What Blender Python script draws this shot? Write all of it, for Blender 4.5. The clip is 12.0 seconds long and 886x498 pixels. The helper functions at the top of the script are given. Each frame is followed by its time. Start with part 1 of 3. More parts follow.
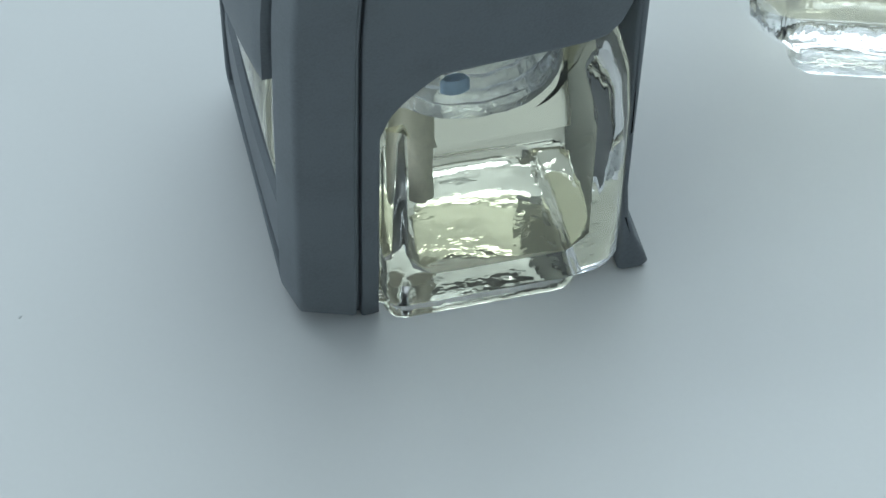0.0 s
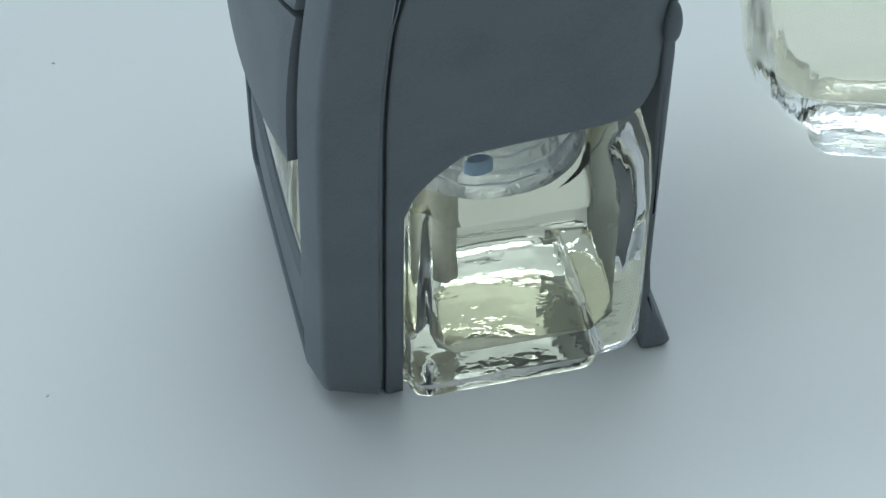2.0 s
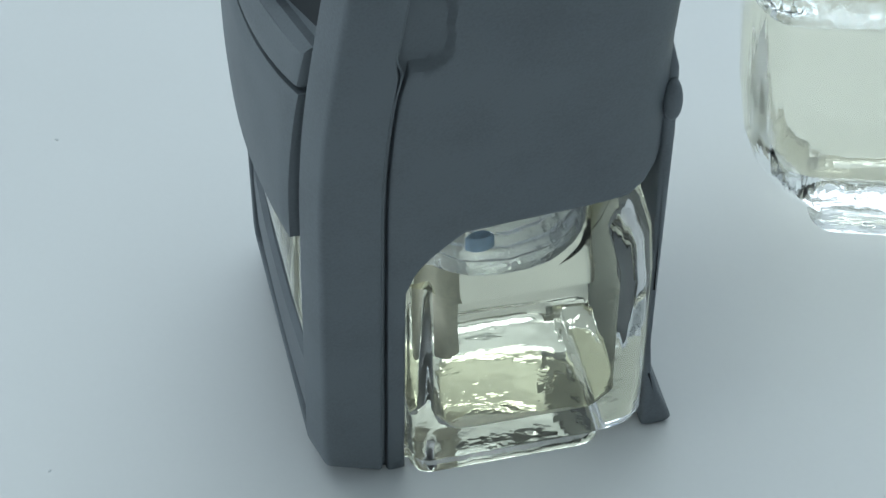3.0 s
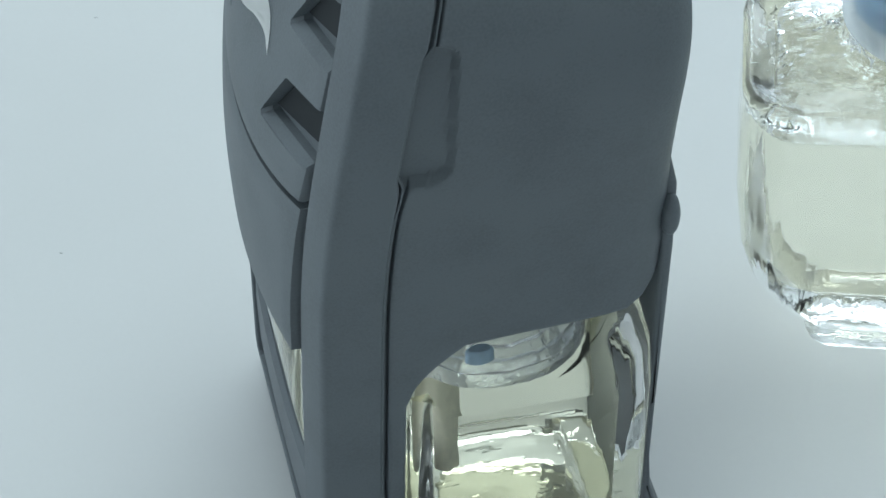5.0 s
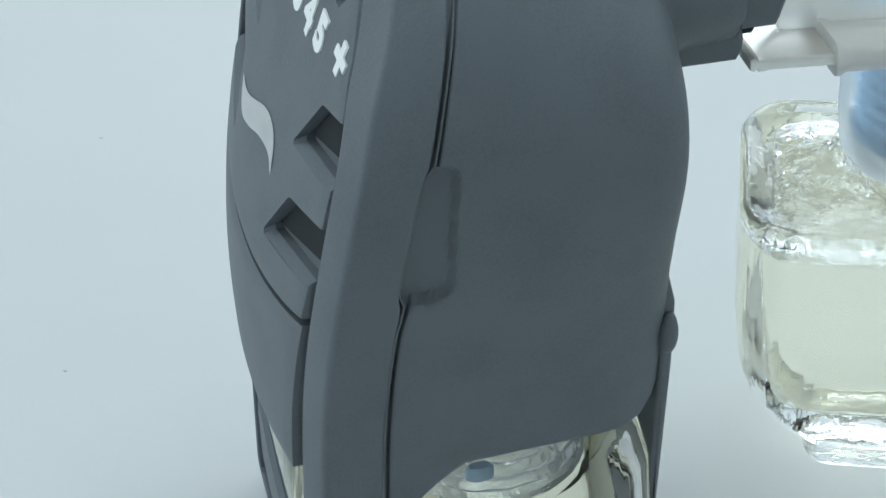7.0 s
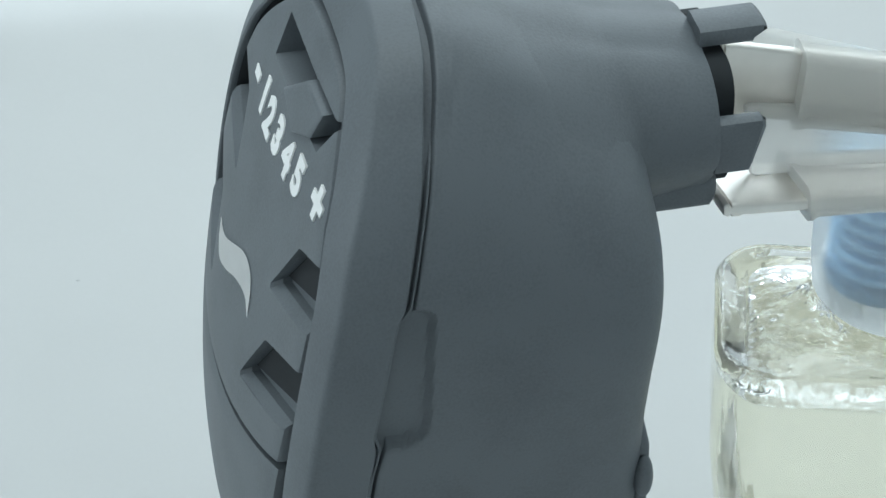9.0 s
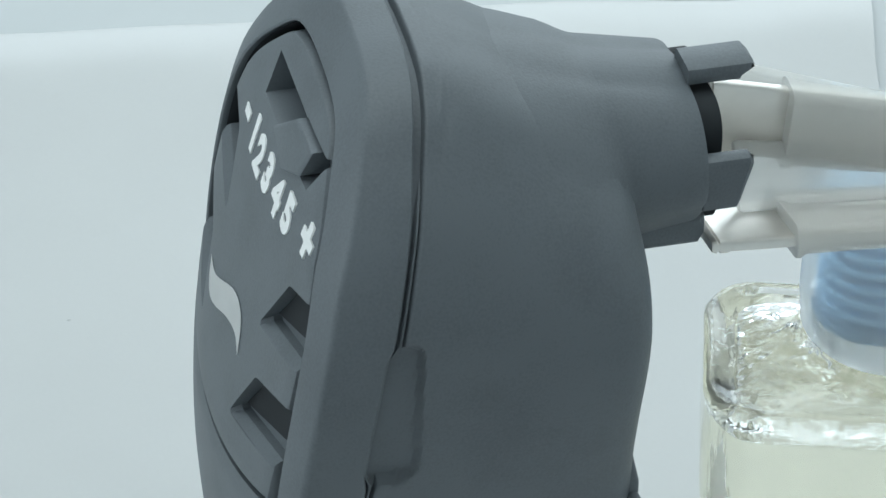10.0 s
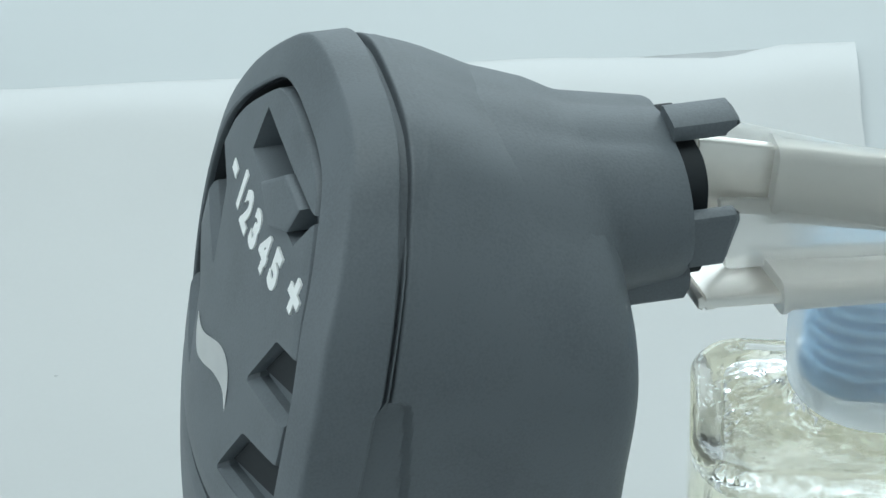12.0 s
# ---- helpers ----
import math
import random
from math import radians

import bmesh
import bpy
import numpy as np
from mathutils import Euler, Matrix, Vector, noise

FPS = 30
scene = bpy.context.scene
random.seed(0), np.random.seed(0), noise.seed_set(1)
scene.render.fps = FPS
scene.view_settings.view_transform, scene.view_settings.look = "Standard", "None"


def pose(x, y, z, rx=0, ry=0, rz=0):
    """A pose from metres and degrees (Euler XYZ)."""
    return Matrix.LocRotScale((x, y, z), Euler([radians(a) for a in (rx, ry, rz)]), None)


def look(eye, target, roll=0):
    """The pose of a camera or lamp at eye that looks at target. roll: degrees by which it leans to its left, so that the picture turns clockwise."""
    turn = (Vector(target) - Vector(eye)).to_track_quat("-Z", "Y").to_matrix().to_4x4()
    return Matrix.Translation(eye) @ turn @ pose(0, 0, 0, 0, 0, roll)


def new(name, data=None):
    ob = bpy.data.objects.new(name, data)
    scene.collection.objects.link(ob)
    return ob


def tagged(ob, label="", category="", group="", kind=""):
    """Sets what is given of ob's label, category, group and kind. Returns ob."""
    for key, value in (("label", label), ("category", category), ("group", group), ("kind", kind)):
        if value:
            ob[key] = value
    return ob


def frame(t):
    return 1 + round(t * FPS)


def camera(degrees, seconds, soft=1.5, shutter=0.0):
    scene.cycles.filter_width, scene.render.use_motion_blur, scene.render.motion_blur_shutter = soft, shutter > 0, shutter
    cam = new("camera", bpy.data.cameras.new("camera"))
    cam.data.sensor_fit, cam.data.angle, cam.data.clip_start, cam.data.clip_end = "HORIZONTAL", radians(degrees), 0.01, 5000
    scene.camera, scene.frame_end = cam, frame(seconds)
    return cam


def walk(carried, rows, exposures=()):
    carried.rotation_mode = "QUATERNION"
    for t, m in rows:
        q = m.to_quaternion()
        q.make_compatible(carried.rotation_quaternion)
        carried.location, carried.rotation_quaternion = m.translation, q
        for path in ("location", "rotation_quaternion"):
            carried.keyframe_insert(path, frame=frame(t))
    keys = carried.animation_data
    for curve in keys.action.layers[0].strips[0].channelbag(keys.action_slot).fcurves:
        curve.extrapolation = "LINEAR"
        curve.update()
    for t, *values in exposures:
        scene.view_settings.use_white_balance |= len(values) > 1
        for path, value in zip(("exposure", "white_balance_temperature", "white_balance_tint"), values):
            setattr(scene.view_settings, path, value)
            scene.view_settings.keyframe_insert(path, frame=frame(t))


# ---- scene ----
cam = camera(18.0, 12.0, soft=1.5)
# seconds, eye in metres, yaw, pitch, roll
ROWS = [
    (0.0, -0.03194, -0.18187, 0.21437, -13.894, -49.220, 0.439),
    (0.5, -0.03203, -0.18211, 0.21449, -13.759, -49.131, 0.383),
    (1.0, -0.03197, -0.18272, 0.21526, -13.486, -48.934, 0.161),
    (1.5, -0.03182, -0.18307, 0.21567, -13.254, -48.411, -0.019),
    (2.0, -0.03221, -0.18363, 0.21615, -13.106, -47.561, -0.125),
    (2.5, -0.03228, -0.18418, 0.21648, -13.058, -46.633, -0.139),
    (4.5, -0.03281, -0.18577, 0.21828, -13.023, -44.390, 0.009),
    (5.0, -0.03274, -0.18644, 0.21882, -13.026, -43.643, -0.027),
    (5.5, -0.03282, -0.18726, 0.21900, -13.000, -43.000, -0.000),
    (6.0, -0.03296, -0.18739, 0.21949, -12.985, -42.374, 0.040),
    (6.5, -0.03292, -0.18752, 0.21976, -12.977, -41.936, 0.068),
    (7.0, -0.03311, -0.18879, 0.22045, -12.961, -41.134, 0.046),
    (7.5, -0.03320, -0.18935, 0.22105, -13.149, -40.163, 0.189),
    (9.5, -0.03346, -0.19025, 0.22149, -13.676, -37.766, 0.606),
    (10.0, -0.03349, -0.19089, 0.22163, -13.812, -37.332, 0.580),
    (10.5, -0.03352, -0.19097, 0.22199, -13.960, -36.933, 0.679),
    (11.0, -0.03352, -0.19109, 0.22220, -14.121, -36.507, 0.772),
    (11.5, -0.03369, -0.19106, 0.22218, -14.281, -36.275, 0.851),
    (12.0, -0.03344, -0.19131, 0.22201, -14.092, -36.193, 0.793),
]
walk(cam, [(t, pose(x, y, z, 90 + pitch, 0, yaw) @ pose(0, 0, 0, 0, 0, roll)) for t, x, y, z, yaw, pitch, roll in ROWS],
     [(0, -0.09, 6400, 10), (2.5, -0.09, 6400, 10), (4.5, -0.02, 6480, 9.5), (7.5, 0.05, 6530, 10), (9.5, 0.0, 6720, 10.5), (10.5, -0.02, 6720, 10), (12, -0.02, 6680, 8.0)])

# ---- world and light ----
world = bpy.data.worlds.new("world")
scene.world = world
world.use_nodes = True
wn = world.node_tree.nodes
wl = world.node_tree.links
sky = wn.new("ShaderNodeTexSky")
sky.sky_type, sky.sun_disc = 'NISHITA', False
sky.sun_elevation, sky.sun_rotation = radians(40), radians(150)
wl.new(sky.outputs[0], wn["Background"].inputs[0])
wn["Background"].inputs[1].default_value = 0.1


def area(name, eye, target, sx, sy, watts, colour):
    lamp = bpy.data.lights.new(name, 'AREA')
    lamp.shape, lamp.size, lamp.size_y, lamp.energy, lamp.color = 'RECTANGLE', sx, sy, watts, colour
    ob = new(name, lamp)
    ob.matrix_world = look(eye, target)
    return ob


area("ceiling_light_lamp", (0.0, 0.3, 1.60), (0.0, 0.3, 0), 1.4, 0.9, 14, (0.83, 0.965, 1.0))
area("window_light_lamp", (1.1, 2.14, 0.87), (1.05, 0.0, 0.77), 2.3, 1.15, 28, (0.80, 0.94, 1.0))
# Low fill light added from the left to lift the device's front faces.
area("side_fill_lamp", (-1.94, 0.2, 0.62), (0.0, 0.1, 0.35), 1.2, 0.8, 11, (0.82, 0.945, 1.0))

# ---- materials ----


def material(name, colour, rough=0.5, metal=0.0, vary=0.06, size=300.0, bump=0.0, bump_size=2000.0, ior=1.45, trans=0.0, fine=0.0, bump_depth=0.0001, stretch=1.0, spec=0.5):
    """A surface with variation at two scales: blotches and a fine grain, and a fine relief."""
    m = bpy.data.materials.new(name)
    m.use_nodes = True
    n, l = m.node_tree.nodes, m.node_tree.links
    b = n["Principled BSDF"]
    b.inputs["Roughness"].default_value, b.inputs["Metallic"].default_value = rough, metal
    b.inputs["IOR"].default_value, b.inputs["Transmission Weight"].default_value = ior, trans
    b.inputs["Specular IOR Level"].default_value = spec
    co = n.new("ShaderNodeTexCoord")
    blot = n.new("ShaderNodeTexNoise")
    blot.inputs["Scale"].default_value, blot.inputs["Detail"].default_value = size, 4
    l.new(co.outputs["Object"], blot.inputs["Vector"])
    grain = n.new("ShaderNodeTexNoise")
    grain.inputs["Scale"].default_value, grain.inputs["Detail"].default_value = bump_size, 3
    mp = n.new("ShaderNodeMapping")
    mp.inputs["Scale"].default_value = (1, 1, stretch)
    l.new(co.outputs["Object"], mp.inputs["Vector"])
    l.new(mp.outputs[0], grain.inputs["Vector"])
    add = n.new("ShaderNodeMath")
    add.operation = 'MULTIPLY_ADD'
    add.inputs[1].default_value = fine
    l.new(grain.outputs[0], add.inputs[0])
    l.new(blot.outputs[0], add.inputs[2])
    ramp = n.new("ShaderNodeValToRGB")
    ramp.color_ramp.elements[0].position, ramp.color_ramp.elements[1].position = 0.3 + fine * 0.3, 0.7 + fine * 0.7
    ramp.color_ramp.elements[0].color = (*[c * (1 - vary) for c in colour], 1)
    ramp.color_ramp.elements[1].color = (*[min(1, c * (1 + vary)) for c in colour], 1)
    l.new(add.outputs[0], ramp.inputs[0])
    l.new(ramp.outputs[0], b.inputs["Base Color"])
    if bump:
        bp = n.new("ShaderNodeBump")
        bp.inputs["Strength"].default_value, bp.inputs["Distance"].default_value = bump, bump_depth
        l.new(grain.outputs[0], bp.inputs["Height"])
        l.new(bp.outputs[0], b.inputs["Normal"])
    return m


PLASTIC = material("charcoal_plastic", (0.125, 0.142, 0.158), 0.52, vary=0.12, size=120, bump=0.28, bump_size=3600, fine=0.8)
# Near-black: holds the shade of vents and bezel lining; also the dark pin base.
PLASTIC_DARK_OR_SHADE = material("dark_or_shade_plastic", (0.03, 0.034, 0.038), 0.75, vary=0.1, size=150, bump=0.2, bump_size=4000, spec=0.22)
PRINT = material("white_print", (0.93, 0.94, 0.94), 0.5, vary=0.03)
GLASS = material("clear_glass", (0.985, 0.987, 0.982), 0.02, trans=1.0, ior=1.40, vary=0.01, bump=0.2, bump_size=280, bump_depth=0.0006, stretch=0.12)
RIBBED = material("ribbed_clear_glass", (0.975, 0.985, 0.98), 0.03, trans=1.0, ior=1.45, vary=0.01, bump=0.6, bump_size=330, bump_depth=0.0006, stretch=0.14)
OIL_PALE = material("very_pale_oil", (0.975, 0.96, 0.83), 0.01, trans=0.97, ior=1.08, vary=0.01)
OIL = material("pale_yellow_oil", (1.0, 0.978, 0.80), 0.02, trans=1.0, ior=1.05, vary=0.01)


def cloudy(mat, share, tint):
    """Let a share of the light scatter through a liquid or a milky wall."""
    n, l = mat.node_tree.nodes, mat.node_tree.links
    soft, mix = n.new("ShaderNodeBsdfTranslucent"), n.new("ShaderNodeMixShader")
    soft.inputs["Color"].default_value = (*tint, 1)
    mix.inputs[0].default_value = share
    l.new(n["Principled BSDF"].outputs[0], mix.inputs[1])
    l.new(soft.outputs[0], mix.inputs[2])
    l.new(mix.outputs[0], n["Material Output"].inputs["Surface"])


SHEET = material("white_mat", (0.595, 0.605, 0.61), 0.38, vary=0.032, size=15, bump=0.06, bump_size=1500, fine=0.2)
TABLE = material("table_laminate", (0.55, 0.58, 0.595), 0.45, vary=0.02, size=20, bump=0.05, bump_size=900)
WALL = material("white_wall", (0.75, 0.77, 0.77), 0.8, vary=0.02, size=6)
FLOOR = material("grey_floor", (0.5, 0.51, 0.51), 0.6, vary=0.1, size=5)
STEEL = material("nickel_plated_steel", (0.86, 0.83, 0.79), 0.42, metal=1.0, vary=0.04, bump=0.1, bump_size=900)
SLEEVE = material("translucent_sleeve", (0.97, 0.965, 0.95), 0.3, vary=0.03, trans=0.65, ior=1.15)
CAPWHITE = material("milky_cap", (0.96, 0.98, 0.99), 0.5, vary=0.02, trans=0.6, ior=1.05)
BLUE = material("blue_plastic", (0.40, 0.69, 0.97), 0.4, vary=0.05)
PALE_BLUE = material("pale_blue_plastic", (0.52, 0.70, 0.86), 0.4, vary=0.08, size=900)
AIR = material("inner_glass", (1, 1, 1), 0.0, trans=1.0, ior=1.36, vary=0.0, bump=0.8, bump_size=320, bump_depth=0.0012)
INNER = material("inner_bottle_glass", (0.95, 0.98, 1), 0.03, trans=0.85, ior=1.25, vary=0.0, bump=0.7, bump_size=420, bump_depth=0.0012)
REFRACTION_BEIGE = material("refraction_beige", (0.86, 0.83, 0.74), 0.9, vary=0.08, size=900)
LINT = material("grey_lint", (0.5, 0.51, 0.52), 0.9, vary=0.2)

cloudy(OIL, 0.08, (1.0, 0.985, 0.83))
cloudy(OIL_PALE, 0.16, (1.0, 0.98, 0.86))
cloudy(INNER, 0.08, (0.93, 0.97, 1.0))
cloudy(SLEEVE, 0.12, (0.98, 0.98, 0.96))
cloudy(CAPWHITE, 0.08, (0.96, 0.98, 1.0))

# ---- building helpers (lengths in millimetres) ----
MM = 0.001


def mesh_of(name, bm, mat, parent=None, label="", smooth=40.0, flip=False):
    bmesh.ops.recalc_face_normals(bm, faces=bm.faces[:])
    if flip:
        bmesh.ops.reverse_faces(bm, faces=bm.faces[:])
    for v in bm.verts:
        v.co *= MM
    for f in bm.faces:
        f.smooth = True
    for e in bm.edges:
        if len(e.link_faces) == 2 and e.calc_face_angle(0) > radians(smooth):
            e.smooth = False
    me = bpy.data.meshes.new(name)
    bm.to_mesh(me)
    bm.free()
    me.materials.append(mat)
    ob = new(name, me)
    if parent:
        ob.parent = parent
    if label:
        ob["label"] = label
    return ob


part = mesh_of


def carve(ob, cutters):
    """Cut closed bodies out of a closed mesh for good."""
    for bm in cutters:
        tool = mesh_of("tool", bm, ob.data.materials[0])
        tool.matrix_world = ob.matrix_world
        cut = ob.modifiers.new("cut", 'BOOLEAN')
        cut.operation, cut.solver, cut.object = 'DIFFERENCE', 'EXACT', tool
        bpy.context.view_layer.update()
        me = bpy.data.meshes.new_from_object(ob.evaluated_get(bpy.context.evaluated_depsgraph_get()))
        ob.modifiers.remove(cut)
        ob.data = me
        bpy.data.objects.remove(tool)


def thing(name, label, category, group="", at=(0, 0, 0), turn=0):
    e = new(name)
    e.empty_display_size = 0.01
    e.matrix_basis = pose(*[c * MM for c in at], 0, 0, turn)
    return tagged(e, label, category, group)


def loft(rings, closed=True, cap=True, bm=None):
    """Skin rings of points in a row; cap the ends."""
    bm = bm or bmesh.new()
    vs = [[bm.verts.new(p) for p in r] for r in rings]
    n = len(rings[0])
    for a, b in zip(vs, vs[1:]):
        for i in range(n if closed else n - 1):
            j = (i + 1) % n
            bm.faces.new((a[i], a[j], b[j], b[i]))
    if cap and closed:
        bm.faces.new(vs[0][::-1])
        bm.faces.new(vs[-1])
    return bm


def box(x0, x1, y0, y1, z0, z1, r=0.0, bm=None, seg=2):
    bm = bm or bmesh.new()
    made = bmesh.ops.create_cube(bm, size=1, matrix=Matrix.Translation(((x0 + x1) / 2, (y0 + y1) / 2, (z0 + z1) / 2)) @ Matrix.Diagonal((x1 - x0, y1 - y0, z1 - z0, 1)))
    if r:
        es = {e for v in made["verts"] for e in v.link_edges}
        bmesh.ops.bevel(bm, geom=list(es), offset=r, segments=seg, affect='EDGES', profile=0.5)
    return bm


def round_rect(hx, hy, r, z, cx=0, cy=0, seg=6):
    """A closed ring in a level plane."""
    pts = []
    for sx, sy, a0 in ((1, 1, 0), (-1, 1, 90), (-1, -1, 180), (1, -1, 270)):
        for k in range(seg + 1):
            a = radians(a0 + 90 * k / seg)
            pts.append((cx + sx * (hx - r) + r * math.cos(a), cy + sy * (hy - r) + r * math.sin(a), z))
    return pts


def spline(pts, n, closed=False):
    """Catmull-Rom through points of any dimension, n samples even in length."""
    p = [np.array(q, float) for q in pts]
    m = len(p)
    out = []
    for i in range(m if closed else m - 1):
        if closed:
            a, b, c, d = p[i - 1], p[i], p[(i + 1) % m], p[(i + 2) % m]
        else:
            b, c = p[i], p[i + 1]
            a = p[i - 1] if i else 2 * b - c
            d = p[i + 2] if i + 2 < m else 2 * c - b
        for k in range(16):
            t = k / 16
            out.append(0.5 * (2 * b + (c - a) * t + (2 * a - 5 * b + 4 * c - d) * t * t + (3 * b - a - 3 * c + d) * t ** 3))
    out.append(p[0] if closed else p[-1])
    out = np.array(out)
    s = np.concatenate([[0], np.cumsum(np.linalg.norm(np.diff(out, axis=0), axis=1))])
    at = np.linspace(0, s[-1], n + (1 if closed else 0))[:n]
    return np.stack([np.interp(at, s, out[:, k]) for k in range(out.shape[1])], 1)


# ---- the room ----


def slab(name, lo, hi, mat, label, category):
    bm = box(*[c for pair in zip(lo, hi) for c in pair])
    return tagged(part(name, bm, mat), label, category, kind="structure")


slab("floor", (-2000, -2000, -790), (2200, 2200, -750), FLOOR, "plain grey floor under the table", "floor")
slab("ceiling", (-2000, -2000, 1650), (2200, 2200, 1700), WALL, "plain white ceiling", "ceiling")
slab("wall_south", (-2000, -2000, -750), (2200, -1960, 1650), WALL, "plain white wall", "wall")
# The low opening and its frame are added, unseen, to go with the side fill.
for lo, hi in (((-2000, -1960, -750), (-1960, -440, 1650)), ((-2000, 840, -750), (-1960, 2160, 1650)), ((-2000, -440, -750), (-1960, 840, 180)), ((-2000, -440, 1060), (-1960, 840, 1650))):
    slab("wall_west", lo, hi, WALL, "plain white wall with a low opening for the added fill light", "wall")
fill_frame = tagged(new("side_fill_frame"), "unseen white frame added round the side fill light", "window", kind="structure")
for lo, hi in (((-1995, -440, 180), (-1965, -400, 1060)), ((-1995, 800, 180), (-1965, 840, 1060)), ((-1995, -400, 180), (-1965, 800, 220)), ((-1995, -400, 1020), (-1965, 800, 1060))):
    part("window_frame", box(*[c for pair in zip(lo, hi) for c in pair]), WALL, fill_frame)
slab("wall_east", (2160, -1960, -750), (2200, 2160, 1650), WALL, "plain white wall", "wall")
for lo, hi in (((-2000, 2160, -750), (-250, 2200, 1650)), ((2150, 2160, -750), (2200, 2200, 1650)), ((-250, 2160, -750), (2150, 2200, 270)), ((-250, 2160, 1470), (2150, 2200, 1650))):
    slab("wall_north", lo, hi, WALL, "plain white wall with a window opening", "wall")
window = tagged(new("window_1"), "white framed window in the wall", "window", kind="structure")
for lo, hi in (((-250, 2165, 270), (-205, 2195, 1470)), ((2105, 2165, 270), (2150, 2195, 1470)), ((-205, 2165, 270), (2105, 2195, 300)), ((-205, 2165, 1440), (2105, 2195, 1470)), ((930, 2165, 300), (970, 2195, 1440))):
    part("window_frame", box(*[c for pair in zip(lo, hi) for c in pair]), WALL, window)
ceiling_light = thing("ceiling_light", "flat white panel lamp on the ceiling", "ceiling light")
part("housing", box(-720, 720, -170, 770, 1612, 1650, 4), WALL, ceiling_light)

table = thing("table", "white table with a smooth matt top", "table")
part("tabletop", box(-600, 700, -450, 700, -32, -1.5, 3), TABLE, table)
for lx in (-560, 640):
    for ly in (-410, 640):
        part("leg", box(lx, lx + 40, ly, ly + 40, -750, -32, 2), WALL, table)


def rise(a, b, z):
    t = min(1.0, max(0.0, (z - a) / (b - a)))
    return t * t * (3 - 2 * t)


def sheet():
    """A smooth mat whose far border rolls down to the table."""
    rows = []
    far_l, far_r = Vector((-330, 199.0, 0)), Vector((113, 138.0, 0))
    for back, lift in ((480, 0), (300, 0), (120, 0), (60, 0.1), (40, 0.45), (28, 0.95), (20, 1.42), (15, 1.7), (12, 1.8), (9.5, 1.76), (7, 1.58), (4.5, 1.28), (2.4, 0.95), (1.4, 0.76), (0.9, 0.6), (0.4, 0.2), (0.1, -0.4)):
        row = []
        for k in range(121):
            p = far_l.lerp(far_r, k / 120) - Vector((0.115, 0.993, 0)) * back - Vector((0.24 * (k / 120) ** 10, 0, 0)) * min(back, 26)
            near = max(0, 1 - back / 25)
            wave = 0.35 * noise.noise(Vector((p.x * 0.045, 3, 0))) + 0.35 * noise.noise(Vector((p.x * 0.17, 7, 0))) + 1.9 * rise(25, 52, p.x) * (1 - rise(62, 92, p.x)) + 2.6 * rise(92, 103, p.x)
            row.append((p.x, p.y + wave * near, lift * (1 + 0.22 * noise.noise(Vector((p.x * 0.05, back * 0.05, 0))))))
        rows.append(row)
    return loft([r + [(x, y, min(z, 0.02) - 0.6) for x, y, z in r[::-1]] for r in rows])


tagged(part("mat", sheet(), SHEET), "large smooth white mat with an upturned far rim", "mat")

# ---- the air freshener ----
# w: across the front face, growing towards the near side; z: height; depth grows towards the plug
YC = 8.0


def xs(z):
    """Depth of the seam between the front bezel and the housing at a height."""
    return 2 + 9.0 * max(0.0, (z - 38) / 53) ** 2.02


def wall_depth(z):
    return 5.9 - 1.6 * min(1, max(0, (z - 78) / 14)) - 0.9 * max(0, 1 - z / 6) ** 2


def front(w, z):
    """Depth of the domed front face."""
    dome = 0.4 + 3.1 * rise(0, 45, z) - 3.0 * rise(49, 80, z)
    return xs(z) - 1.1 * wall_depth(z) - dome * (1 - min(1, (w / 22) ** 2))


HALF = [(0, 0), (12.5, 0), (15.8, 0.9), (17.7, 4), (18.6, 16), (19.8, 30), (21.6, 47), (23, 59), (23.2, 68), (22.1, 75), (18.8, 82), (13.9, 87.2), (9.8, 90.1), (5, 91.2), (0, 91.4)]
N = 160
half = spline(HALF, N // 2 + 1)
OUT = np.concatenate([half, [(-w, z) for w, z in half[-2:0:-1]]])
tang = np.roll(OUT, -1, 0) - np.roll(OUT, 1, 0)
NORM = np.stack([-tang[:, 1], tang[:, 0]], 1) / np.linalg.norm(tang, axis=1)[:, None]


def inset(d):
    return OUT + NORM * d


freshener = thing("plug_in_air_freshener", "dark grey plastic plug-in air freshener standing on white mat", "air freshener", at=(0, 0, 0.06))


def bezel(profile):
    """The frame round the front, or its inner wall, from rows of inset and depth."""
    rings = []
    for d, k in profile:
        square = max(0, 1 + k / 0.9) if d < 1.1 else 0
        rings.append([(xs(z) + k * wall_depth(z) - (0.4 * (1 - rise(6.7, 7.4, abs(z - 65.4))) + 0.35 * rise(80, 90, z) if k > -0.1 else 0),
                       YC - w - math.copysign(0.7 * square, w) * rise(11, 15, abs(w)) * (1 - rise(2, 6, z)),
                       z * (1 - square * (1 - rise(0.5, 4, z)))) for w, z in inset(d)])
    return loft(rings, cap=False)


part("bezel", bezel(((2.2, -0.01), (0.6, 0.0), (0.15, -0.015), (0, -0.05), (0, -0.9), (0.06, -0.945), (0.22, -0.985), (0.5, -1.015), (3.2, -1.17), (3.5, -1.18), (3.7, -1.155), (3.76, -1.12), (3.7, -1.0), (1.5, -0.32), (2.2, -0.01))), PLASTIC, freshener, smooth=25)
# The shade in the gap inside the bezel is painted by this dark wall.
part("bezel_lining", bezel(((3.72, -1.0), (3.82, -1.06), (3.94, -1.0), (3.98, -0.4), (3.6, -0.4), (3.72, -1.0))), PLASTIC_DARK_OR_SHADE, freshener, "inner wall of the bezel, coloured dark as the shaded gap", smooth=25)


def smile(w):
    return 51.2 + 0.008 * w * w


